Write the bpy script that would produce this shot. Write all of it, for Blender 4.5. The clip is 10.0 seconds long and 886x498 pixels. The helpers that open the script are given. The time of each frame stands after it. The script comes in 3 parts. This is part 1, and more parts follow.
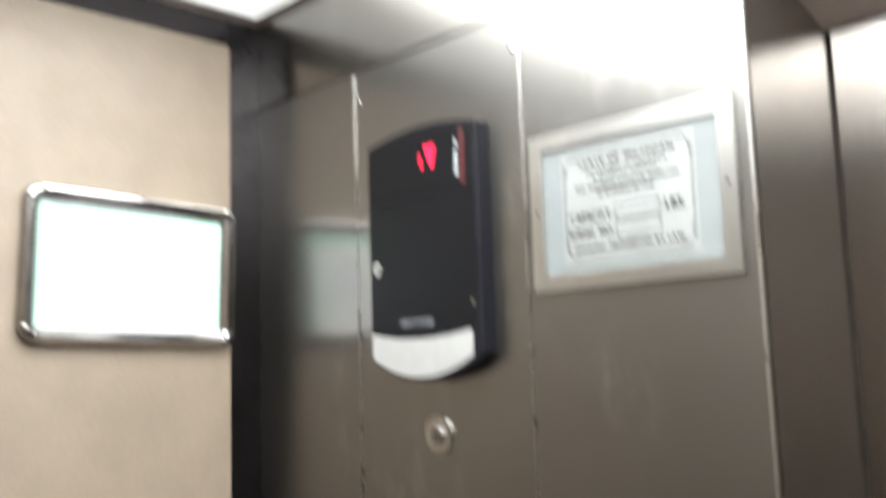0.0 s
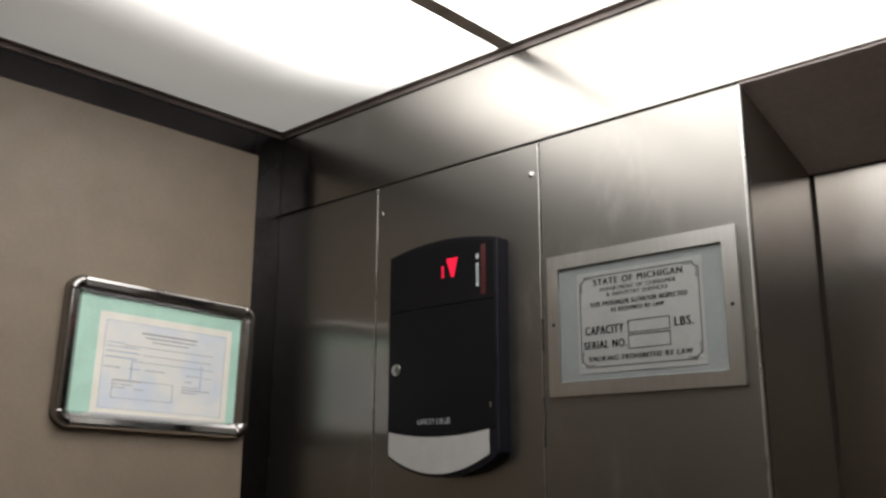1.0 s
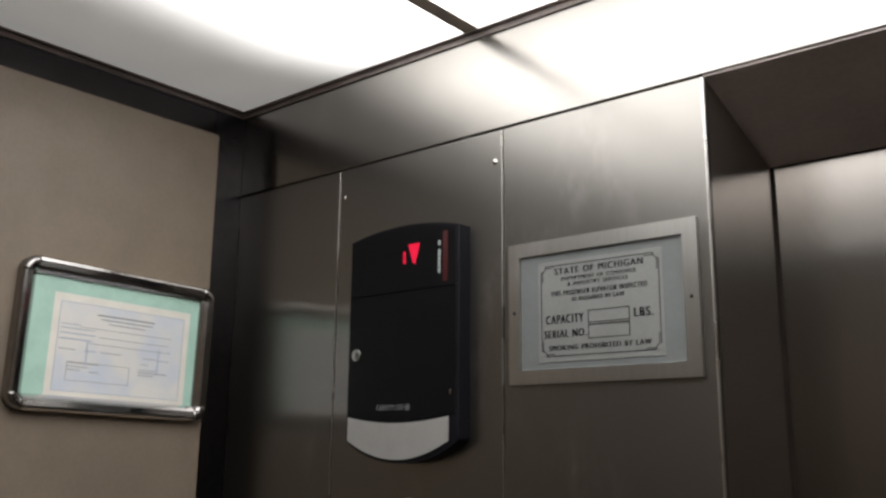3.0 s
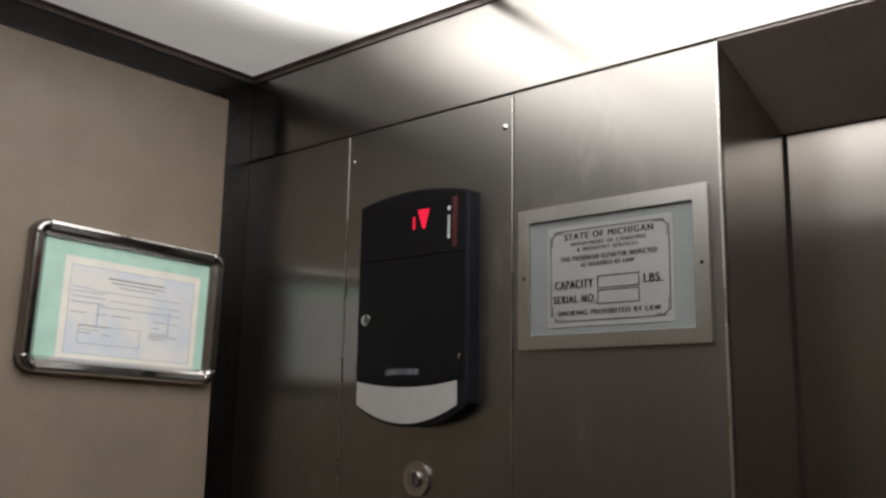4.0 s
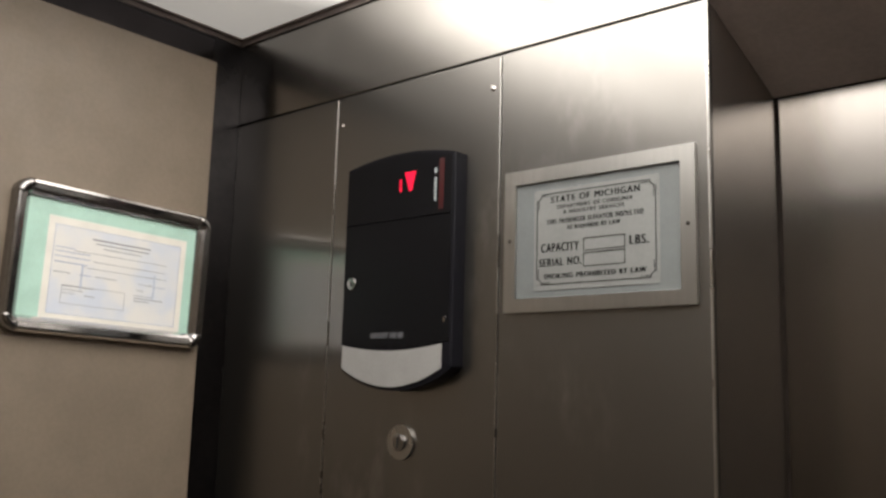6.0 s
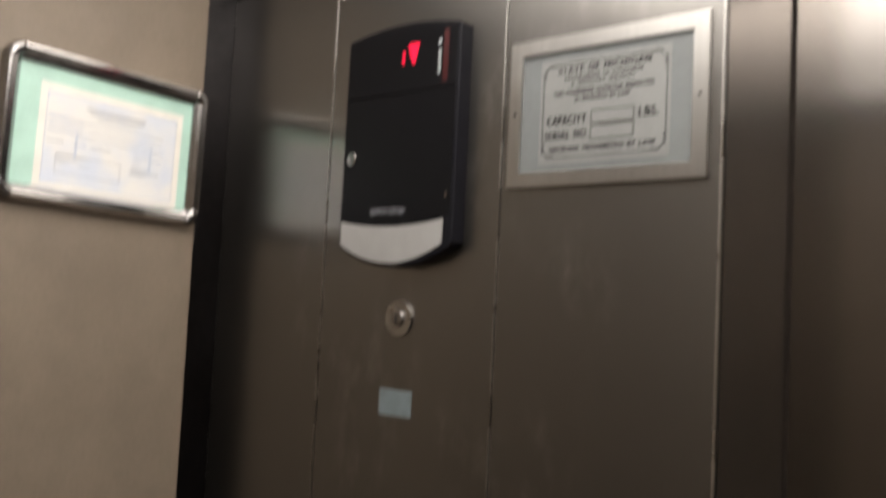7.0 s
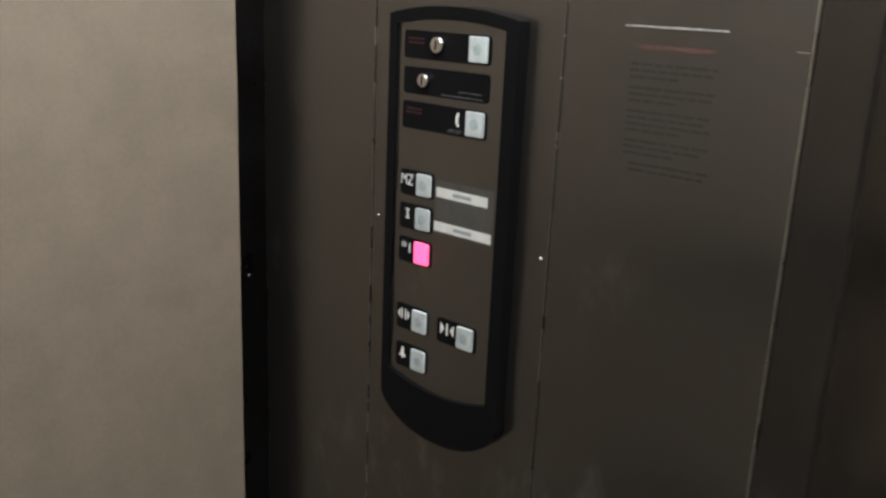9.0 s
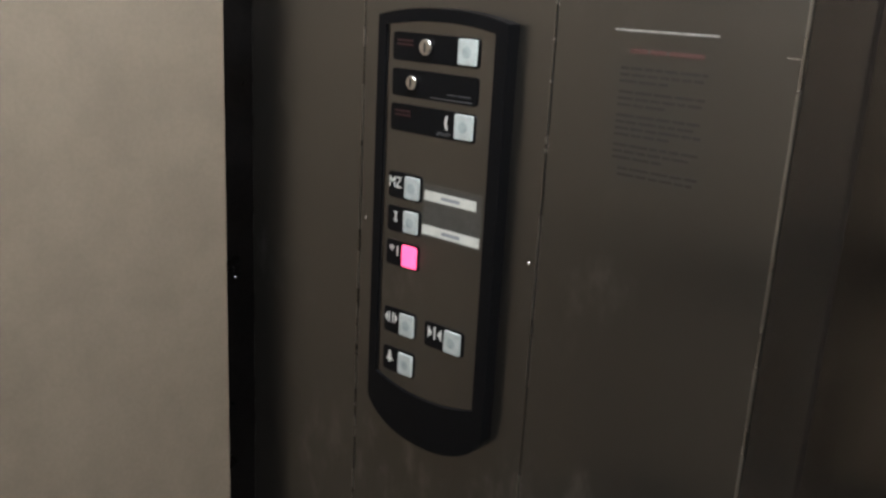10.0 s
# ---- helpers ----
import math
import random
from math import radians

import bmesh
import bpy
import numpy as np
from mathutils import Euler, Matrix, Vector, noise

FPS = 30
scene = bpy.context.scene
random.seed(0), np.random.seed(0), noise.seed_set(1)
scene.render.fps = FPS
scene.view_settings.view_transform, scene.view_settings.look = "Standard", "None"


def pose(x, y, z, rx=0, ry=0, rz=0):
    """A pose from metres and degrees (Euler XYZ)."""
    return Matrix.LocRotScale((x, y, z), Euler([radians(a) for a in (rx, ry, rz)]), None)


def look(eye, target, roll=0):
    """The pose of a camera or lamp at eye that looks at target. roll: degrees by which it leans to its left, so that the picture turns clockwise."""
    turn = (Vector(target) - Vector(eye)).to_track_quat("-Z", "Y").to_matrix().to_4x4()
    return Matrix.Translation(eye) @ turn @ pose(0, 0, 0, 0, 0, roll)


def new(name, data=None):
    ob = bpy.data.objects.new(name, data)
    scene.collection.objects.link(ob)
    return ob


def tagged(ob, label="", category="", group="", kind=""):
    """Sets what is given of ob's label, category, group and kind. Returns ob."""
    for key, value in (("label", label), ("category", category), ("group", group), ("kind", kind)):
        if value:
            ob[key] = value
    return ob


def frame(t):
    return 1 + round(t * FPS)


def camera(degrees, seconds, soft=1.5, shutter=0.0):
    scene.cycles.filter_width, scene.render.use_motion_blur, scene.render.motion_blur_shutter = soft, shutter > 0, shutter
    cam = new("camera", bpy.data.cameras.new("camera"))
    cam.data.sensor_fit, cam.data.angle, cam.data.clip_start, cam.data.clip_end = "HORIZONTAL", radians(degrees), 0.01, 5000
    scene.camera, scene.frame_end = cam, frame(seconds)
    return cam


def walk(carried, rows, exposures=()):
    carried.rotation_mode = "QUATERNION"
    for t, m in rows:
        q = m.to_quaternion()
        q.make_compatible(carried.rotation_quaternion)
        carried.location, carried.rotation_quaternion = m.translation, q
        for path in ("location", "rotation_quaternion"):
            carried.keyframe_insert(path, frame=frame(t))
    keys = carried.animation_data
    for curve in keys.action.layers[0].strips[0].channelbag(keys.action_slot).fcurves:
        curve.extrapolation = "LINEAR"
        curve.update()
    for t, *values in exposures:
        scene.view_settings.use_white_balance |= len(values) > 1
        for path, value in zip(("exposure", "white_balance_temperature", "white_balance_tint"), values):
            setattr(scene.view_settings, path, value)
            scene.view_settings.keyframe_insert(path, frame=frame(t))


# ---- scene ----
cam = camera(51.9, 10.0, soft=2.7, shutter=0.5)

PATH = [
    (0, (1.201, -0.796, 1.729), (-0.211, 0.598, 1.979), -1.9),
    (0.2, (1.188, -0.861, 1.721), (-0.207, 0.509, 2.142), -0.0),
    (0.5, (1.187, -0.914, 1.712), (-0.185, 0.491, 2.092), 0.6),
    (1, (1.206, -0.926, 1.714), (-0.102, 0.51, 2.193), 0.2),
    (1.5, (1.195, -0.922, 1.721), (-0.083, 0.544, 2.186), 1.4),
    (2, (1.201, -0.917, 1.721), (-0.086, 0.555, 2.139), 1.3),
    (2.2, (1.207, -0.918, 1.721), (-0.058, 0.568, 2.16), 1.0),
    (3.3, (1.205, -0.924, 1.728), (-0.049, 0.578, 2.143), 0.4),
    (3.5, (1.206, -0.923, 1.726), (-0.056, 0.578, 2.121), 0.5),
    (4, (1.203, -0.923, 1.721), (-0.073, 0.574, 2.087), 1.0),
    (4.5, (1.203, -0.924, 1.726), (-0.07, 0.575, 2.088), 1.0),
    (5, (1.203, -0.92, 1.723), (-0.067, 0.592, 2.041), 1.2),
    (5.2, (1.21, -0.926, 1.722), (-0.076, 0.57, 2.052), 1.1),
    (6.3, (1.205, -0.892, 1.697), (-0.064, 0.623, 2.01), 2.0),
    (6.5, (1.192, -0.911, 1.714), (-0.048, 0.635, 1.987), 1.4),
    (7, (1.188, -0.881, 1.654), (-0.097, 0.646, 1.791), 2.8),
    (7.2, (1.203, -0.843, 1.642), (-0.129, 0.648, 1.629), 4.0),
    (7.5, (1.169, -0.873, 1.519), (-0.132, 0.641, 1.384), 3.1),
    (7.7, (1.166, -0.875, 1.492), (-0.137, 0.628, 1.282), 3.2),
    (8, (1.152, -0.884, 1.435), (-0.113, 0.621, 1.07), 3.3),
    (8.5, (1.148, -0.864, 1.383), (-0.101, 0.609, 0.864), 2.6),
    (9, (1.133, -0.873, 1.385), (-0.14, 0.571, 0.842), 2.5),
    (9.5, (1.128, -0.88, 1.399), (-0.136, 0.58, 0.881), 2.1),
    (10, (1.128, -0.865, 1.388), (-0.127, 0.594, 0.845), 3.0),
]
walk(cam, [(t, look(eye, target, roll)) for t, eye, target, roll in PATH],
     exposures=[(0.0, 1.06, 6000, 8), (0.3, 0.42, 6100, 10), (0.6, -0.24, 6500, 11), (1.0, -0.95, 6400, 12), (1.5, -1.32, 6300, 12), (2.0, -1.2, 6300, 12), (3.5, -1.1, 6300, 13),
                (4.5, -0.9, 6450, 13), (5.2, -0.84, 6450, 13), (6.5, -0.56, 6700, 14), (7.0, -0.38, 6700, 15), (7.5, 0.3, 6600, 11), (8.0, 0.76, 6100, 8), (8.5, 0.68, 5900, 7),
                (10.0, 0.74, 5800, 7)])

# ---------------------------------------------------------------- light
world = bpy.data.worlds.new("dark_shaft")
scene.world = world
world.use_nodes = True
world.node_tree.nodes["Background"].inputs["Color"].default_value = (0.02, 0.02, 0.02, 1)
world.node_tree.nodes["Background"].inputs["Strength"].default_value = 0.2


# ---------------------------------------------------------------- materials
def nodes_of(name):
    m = bpy.data.materials.new(name)
    m.use_nodes = True
    nt = m.node_tree
    return m, nt, nt.nodes["Principled BSDF"]


def node(nt, kind, **values):
    n = nt.nodes.new(kind)
    for key, value in values.items():
        if key in n.inputs:
            n.inputs[key].default_value = value
    return n


def noise_tex(nt, scale, detail=4.0, stretch=(1, 1, 1), rough=0.55):
    geo = nt.nodes.new("ShaderNodeNewGeometry")
    mul = nt.nodes.new("ShaderNodeVectorMath")
    mul.operation = "MULTIPLY"
    mul.inputs[1].default_value = stretch
    nt.links.new(geo.outputs["Position"], mul.inputs[0])
    n = node(nt, "ShaderNodeTexNoise", Scale=scale, Detail=detail, Roughness=rough)
    nt.links.new(mul.outputs[0], n.inputs["Vector"])
    return n.outputs["Fac"]


def remap(nt, fac, a, b, lo, hi):
    n = nt.nodes.new("ShaderNodeMapRange")
    n.interpolation_type = "SMOOTHSTEP"
    for i, v in enumerate((a, b, lo, hi)):
        n.inputs[i + 1].default_value = v
    nt.links.new(fac, n.inputs[0])
    return n.outputs[0]


def shade(nt, colour, fac):
    """A colour multiplied by a grey factor."""
    n = nt.nodes.new("ShaderNodeMix")
    n.data_type, n.blend_type = "RGBA", "MULTIPLY"
    n.inputs[0].default_value = 1.0
    n.inputs[6].default_value = (*colour, 1)
    nt.links.new(fac, n.inputs[7])
    return n.outputs[2]


def times(nt, a, b):
    n = nt.nodes.new("ShaderNodeMath")
    n.operation = "MULTIPLY"
    nt.links.new(a, n.inputs[0])
    nt.links.new(b, n.inputs[1])
    return n.outputs[0]


def plain(name, colour, rough=0.5, metal=0.0, spread=0.12, scale=30.0, bump=0.0, bump_scale=400.0, spec=0.5):
    """A surface with mottling at two scales, uneven gloss and fine relief."""
    m, nt, p = nodes_of(name)
    coarse = remap(nt, noise_tex(nt, scale), 0.3, 0.7, 1 - spread, 1 + spread)
    fine = remap(nt, noise_tex(nt, scale * 14, 2.0), 0.3, 0.7, 1 - spread * 0.5, 1 + spread * 0.5)
    nt.links.new(shade(nt, colour, times(nt, coarse, fine)), p.inputs["Base Color"])
    nt.links.new(remap(nt, noise_tex(nt, scale * 2.3), 0.3, 0.7, max(0.02, rough * 0.8), min(1, rough * 1.2)), p.inputs["Roughness"])
    p.inputs["Metallic"].default_value = metal
    p.inputs["Specular IOR Level"].default_value = spec
    if bump:
        b = node(nt, "ShaderNodeBump", Strength=bump, Distance=0.0006)
        nt.links.new(noise_tex(nt, bump_scale, 3.0), b.inputs["Height"])
        nt.links.new(b.outputs[0], p.inputs["Normal"])
    return m


def brushed(name, colour, rough, aniso=0.6, smear=0.10, level=False, film=0.08):
    """Stainless steel with upright (or level) grain, hand smears and faint streaks."""
    m, nt, p = nodes_of(name)
    streak = remap(nt, noise_tex(nt, 1.0, 3.0, (2.5, 260, 260) if level else (260, 260, 2.5)), 0.3, 0.7, 0.985 if level else 0.96, 1.015 if level else 1.04)
    cloud = remap(nt, noise_tex(nt, 3.0, 2.0), 0.3, 0.7, 0.92, 1.06)
    p.inputs["Metallic"].default_value = 1.0
    patch = remap(nt, noise_tex(nt, 1.0, 1.0, (4.2, 4.2, 3.6)), 0.44, 0.74, 0.0, 1.0)
    rub = remap(nt, noise_tex(nt, 1.0, 3.5, (20, 20, 10), 0.6), 0.36, 0.80, 0.0, 1.0)
    smudge = times(nt, patch, rub)
    pale = remap(nt, smudge, 0.0, 1.0, 0.98, 1.30)
    nt.links.new(shade(nt, colour, times(nt, times(nt, streak, cloud), pale)), p.inputs["Base Color"])
    wide = remap(nt, noise_tex(nt, 2.2, 2.0), 0.35, 0.65, -0.5, 0.5)
    add = nt.nodes.new("ShaderNodeMath")
    add.operation = "ADD"
    nt.links.new(smudge, add.inputs[0])
    nt.links.new(wide, add.inputs[1])
    nt.links.new(remap(nt, add.outputs[0], -0.5, 1.5, rough - 0.03, rough + smear), p.inputs["Roughness"])
    p.inputs["Anisotropic"].default_value = aniso
    geo = nt.nodes.new("ShaderNodeNewGeometry")
    cross = nt.nodes.new("ShaderNodeVectorMath")
    cross.operation = "CROSS_PRODUCT"
    cross.inputs[1].default_value = (1.0, 0.002, 0.001) if level else (0.002, 0.001, 1.0)
    nt.links.new(geo.outputs["Normal"], cross.inputs[0])
    nt.links.new(cross.outputs[0], p.inputs["Tangent"])
    haze = node(nt, "ShaderNodeBsdfAnisotropic", Roughness=0.42)
    haze.inputs["Color"].default_value = (*[c * 0.98 for c in colour], 1)
    mix = nt.nodes.new("ShaderNodeMixShader")
    nt.links.new(remap(nt, smudge, 0.0, 1.0, film, film + smear * 5), mix.inputs[0])
    nt.links.new(p.outputs[0], mix.inputs[1])
    nt.links.new(haze.outputs[0], mix.inputs[2])
    nt.links.new(mix.outputs[0], nt.nodes["Material Output"].inputs["Surface"])
    return m


def glowing(name, colour, strength, base=(0.2, 0.02, 0.03)):
    m, nt, p = nodes_of(name)
    p.inputs["Base Color"].default_value = (*base, 1)
    p.inputs["Roughness"].default_value = 0.35
    p.inputs["Emission Color"].default_value = (*colour, 1)
    p.inputs["Emission Strength"].default_value = strength
    return m


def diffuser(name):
    """Acrylic ceiling sheet, glow of unbuilt tubes painted in, brightest mid-cab nearer the door."""
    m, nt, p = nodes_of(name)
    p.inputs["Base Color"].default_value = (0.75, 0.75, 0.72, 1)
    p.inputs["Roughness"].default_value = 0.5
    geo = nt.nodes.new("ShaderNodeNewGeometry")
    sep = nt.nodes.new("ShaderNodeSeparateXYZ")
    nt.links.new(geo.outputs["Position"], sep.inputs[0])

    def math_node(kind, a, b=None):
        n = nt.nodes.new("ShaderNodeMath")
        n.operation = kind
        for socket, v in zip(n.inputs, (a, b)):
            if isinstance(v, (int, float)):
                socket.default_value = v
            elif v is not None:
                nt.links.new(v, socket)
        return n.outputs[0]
    # distance from the painted bright field, which ends short of the side walls and of the door side
    side = math_node("MAXIMUM", math_node("SUBTRACT", math_node("ABSOLUTE", math_node("SUBTRACT", sep.outputs[0], CAB_W / 2)), GLOW_HALF), 0.0)
    fore = math_node("MAXIMUM", math_node("SUBTRACT", sep.outputs[1], GLOW_FRONT), 0.0)
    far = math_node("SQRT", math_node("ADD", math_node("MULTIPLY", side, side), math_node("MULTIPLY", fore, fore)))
    near = math_node("POWER", remap(nt, far, GLOW_REACH, 0.0, 0.0, 1.0), 1.5)
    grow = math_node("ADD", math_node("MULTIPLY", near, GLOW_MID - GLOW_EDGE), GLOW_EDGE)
    # the painted glow also fades towards the back wall
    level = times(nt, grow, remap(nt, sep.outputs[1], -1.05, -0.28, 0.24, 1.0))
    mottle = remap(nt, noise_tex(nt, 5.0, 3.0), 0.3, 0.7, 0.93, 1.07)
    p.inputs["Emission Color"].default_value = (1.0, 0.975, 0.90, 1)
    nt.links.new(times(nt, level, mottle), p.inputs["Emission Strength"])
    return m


def printed_paper(name):
    """Security paper: near white, with a pale blue tint round the border."""
    m, nt, p = nodes_of(name)
    tint = remap(nt, noise_tex(nt, 13.0, 3.0), 0.36, 0.66, 0.0, 1.0)
    mix = nt.nodes.new("ShaderNodeMix")
    mix.data_type = "RGBA"
    mix.inputs[6].default_value = (0.74, 0.73, 0.71, 1)
    mix.inputs[7].default_value = (0.60, 0.65, 0.74, 1)
    nt.links.new(tint, mix.inputs[0])
    nt.links.new(mix.outputs[2], p.inputs["Base Color"])
    p.inputs["Roughness"].default_value = 0.7
    return m


CAB_W, CAB_D, CAB_H = 1.73, 1.30, 2.291
GLOW_HALF, GLOW_FRONT, GLOW_REACH, GLOW_EDGE, GLOW_MID = 0.40, -0.17, 0.37, 0.50, 12.5

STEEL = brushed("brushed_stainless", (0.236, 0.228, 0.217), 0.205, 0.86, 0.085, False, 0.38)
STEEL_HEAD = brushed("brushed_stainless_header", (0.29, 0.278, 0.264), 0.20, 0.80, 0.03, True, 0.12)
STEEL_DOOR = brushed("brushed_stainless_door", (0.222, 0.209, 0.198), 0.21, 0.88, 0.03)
# same steel for the jamb, its light put into a paler colour
STEEL_JAMB_LIT = brushed("brushed_stainless_jamb_lit", (0.46, 0.432, 0.406), 0.27, 0.5, 0.0, False, 0.1)
STEEL_BRIGHT = brushed("satin_frame_steel", (0.47, 0.463, 0.448), 0.32, 0.3, 0.02)
# paler steel: edge highlights put into the colour; also the key switch bezel
EDGE = plain("edge_highlight_and_bezel_steel", (0.42, 0.41, 0.395), 0.29, 1.0, 0.04, 6.0)
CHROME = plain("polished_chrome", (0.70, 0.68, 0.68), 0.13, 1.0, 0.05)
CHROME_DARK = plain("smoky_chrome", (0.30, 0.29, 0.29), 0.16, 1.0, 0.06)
LAMINATE = plain("tan_laminate", (0.194, 0.155, 0.117), 0.55, 0.0, 0.07, 11.0, 0.4, 700.0)
SHELL = plain("black_painted_steel", (0.038, 0.036, 0.038), 0.33, 1.0, 0.12, 6.0)
GRID = plain("dark_bronze_trim", (0.20, 0.165, 0.155), 0.5, 0.0, 0.2, 20.0)
# cross bars paler than the grid: bloom from the ceiling put into the colour
TBAR = plain("bloom_pale_cross_bar", (0.42, 0.37, 0.32), 0.5, 0.0, 0.15, 20.0)
BROWN = plain("dark_brown_painted_steel", (0.44, 0.385, 0.37), 0.5, 0.0, 0.1, 10.0)
TRIM = plain("glossy_black_trim", (0.042, 0.038, 0.040), 0.2, 1.0, 0.08, 8.0)
DOOR_GAP = plain("dark_door_gap", (0.025, 0.020, 0.018), 0.8, 0.0, 0.2, 30.0, 0.0, 400.0, 0.05)
GAP = plain("joint_shadow_steel", (0.012, 0.011, 0.010), 0.7, 0.0, 0.2)
PLASTIC = plain("black_moulded_plastic", (0.0055, 0.0055, 0.0082), 0.5, 0.0, 0.05, 8.0, 0.0, 400.0, 0.12)
PLASTIC_GLOSS = plain("black_glossy_plastic", (0.005, 0.005, 0.006), 0.36, 0.0, 0.05, 8.0, 0.0, 400.0, 0.1)
GREY_PLASTIC = plain("pale_grey_plastic", (0.275, 0.272, 0.27), 0.5, 0.0, 0.06, 20.0, 0.15, 1500.0)
BUTTON = plain("frosted_button_plastic", (0.43, 0.462, 0.462), 0.4, 0.0, 0.10, 60.0)
BUTTON_MID = plain("button_lens", (0.33, 0.37, 0.385), 0.3, 0.0, 0.10, 60.0)
WHITE_INK = plain("white_ink", (0.70, 0.70, 0.68), 0.6, 0.0, 0.06)
BLACK_INK = plain("black_ink", (0.004, 0.004, 0.0045), 0.7, 0.0, 0.2, 20.0, 0.0, 400.0, 0.1)
DIM_INK = plain("dim_grey_print", (0.07, 0.07, 0.075), 0.6, 0.0, 0.2, 300.0)
GREY_INK = plain("grey_ink", (0.26, 0.27, 0.30), 0.7, 0.0, 0.15, 300.0)
BLUE_INK = plain("blue_grey_ink", (0.30, 0.36, 0.50), 0.7, 0.0, 0.15, 200.0)
PALE_INK = plain("pale_blue_ink", (0.46, 0.52, 0.62), 0.7, 0.0, 0.1, 200.0)
FADED_INK = plain("faded_etched_ink", (0.012, 0.011, 0.010), 0.8, 0.0, 0.3, 400.0)
RED_INK = plain("faded_red_ink", (0.070, 0.030, 0.026), 0.6, 0.0, 0.3, 400.0)
RED_DULL = plain("worn_dark_red_print", (0.022, 0.005, 0.006), 0.5, 0.0, 0.3, 300.0)
RED_STRIPE = plain("dark_red_stripe", (0.04, 0.005, 0.006), 0.4, 0.0, 0.1)
MAT_GREEN = plain("mint_green_mat_board", (0.42, 0.64, 0.555), 0.6, 0.0, 0.05, 30.0, 0.2, 1200.0)
PAPER_WHITE = plain("white_paper_edge", (0.77, 0.75, 0.70), 0.7, 0.0, 0.04)
PAPER = printed_paper("security_paper")
BACK_SHEET = plain("pale_blue_grey_sheet", (0.122, 0.133, 0.135), 0.5, 0.0, 0.06, 18.0)
PLATE = plain("off_white_plate", (0.170, 0.176, 0.173), 0.5, 0.0, 0.06, 18.0)
LABEL_BLUE = plain("blue_grey_sticker", (0.15, 0.185, 0.20), 0.5, 0.0, 0.1, 60.0)
TAPE = plain("white_label_tape", (0.58, 0.58, 0.55), 0.55, 0.0, 0.06, 90.0)
STRIP = plain("dulled_white_tape", (0.26, 0.252, 0.238), 0.55, 0.0, 0.25, 120.0)
FILM = plain("yellowed_tape_residue", (0.058, 0.055, 0.050), 0.45, 0.0, 0.08, 90.0)
FLOOR_MAT = plain("dark_vinyl", (0.17, 0.15, 0.13), 0.5, 0.0, 0.25, 14.0, 0.2, 300.0)
RAIL_METAL = plain("dark_rail_metal", (0.03, 0.028, 0.026), 0.3, 1.0, 0.1)
LED = glowing("red_led", (1.0, 0.005, 0.05), 2.0, (0.05, 0.005, 0.008))
LIT = glowing("lit_button", (1.0, 0.07, 0.20), 1.5, (0.5, 0.1, 0.15))
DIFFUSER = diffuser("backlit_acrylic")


# ---------------------------------------------------------------- builders
def link_mesh(name, bm, material):
    bmesh.ops.recalc_face_normals(bm, faces=bm.faces)
    me = bpy.data.meshes.new(name)
    bm.to_mesh(me)
    bm.free()
    me.materials.append(material)
    return new(name, me)


def thing(name, at, label, category, group="", kind=""):
    e = new(name)
    e.empty_display_size = 0.02
    e.location = at
    return tagged(e, label, category, group, kind)


def part(name, bm, material, parent, label="", smooth=False):
    ob = link_mesh(name, bm, material)
    if smooth:
        for f in ob.data.polygons:
            f.use_smooth = True
    ob.parent = parent
    ob.matrix_parent_inverse = Matrix.Translation(-Vector(parent.location))
    return tagged(ob, label)


def box(x0, x1, y0, y1, z0, z1, bevel=0.0, seg=2):
    bm = bmesh.new()
    bmesh.ops.create_cube(bm, size=1.0)
    for v in bm.verts:
        v.co = Vector((x0 + (v.co.x + 0.5) * (x1 - x0), y0 + (v.co.y + 0.5) * (y1 - y0), z0 + (v.co.z + 0.5) * (z1 - z0)))
    if bevel:
        bmesh.ops.bevel(bm, geom=list(bm.edges), offset=bevel, segments=seg, affect="EDGES", profile=0.5)
    return bm


def merge(*bms):
    out = bmesh.new()
    for b in bms:
        me = bpy.data.meshes.new("tmp")
        b.to_mesh(me)
        b.free()
        out.from_mesh(me)
        bpy.data.meshes.remove(me)
    return out


def slab(outline, back, front, axis="y", bevel=0.0, seg=3):
    """An outline of (across, up) extruded from back to front along y, or along x for axis 'x'."""
    def at(u, w, d):
        return (u, d, w) if axis == "y" else (d, u, w)
    bm = bmesh.new()
    lo = [bm.verts.new(at(u, w, back)) for u, w in outline]
    hi = [bm.verts.new(at(u, w, front)) for u, w in outline]
    bm.faces.new(lo)
    top = bm.faces.new(hi)
    n = len(outline)
    for i in range(n):
        bm.faces.new((lo[i], lo[(i + 1) % n], hi[(i + 1) % n], hi[i]))
    if bevel:
        bmesh.ops.bevel(bm, geom=list(top.edges), offset=bevel, segments=seg, affect="EDGES", profile=0.6)
    return bm


def ring(outer, inner, back, front, axis="y"):
    """A frame between two outlines with the same number of points."""
    def at(u, w, d):
        return (u, d, w) if axis == "y" else (d, u, w)
    bm = bmesh.new()
    rows = [[bm.verts.new(at(u, w, d)) for u, w in o] for o, d in ((outer, back), (outer, front), (inner, front), (inner, back))]
    n = len(outer)
    for a, b in ((0, 1), (1, 2), (2, 3), (3, 0)):
        for i in range(n):
            j = (i + 1) % n
            bm.faces.new((rows[a][i], rows[a][j], rows[b][j], rows[b][i]))
    return bm


def rounded(x0, x1, z0, z1, r, n=5):
    pts = []
    for cx, cz, a0 in ((x1 - r, z1 - r, 0), (x0 + r, z1 - r, 90), (x0 + r, z0 + r, 180), (x1 - r, z0 + r, 270)):
        for i in range(n + 1):
            a = radians(a0 + 90 * i / n)
            pts.append((cx + r * math.cos(a), cz + r * math.sin(a)))
    return pts


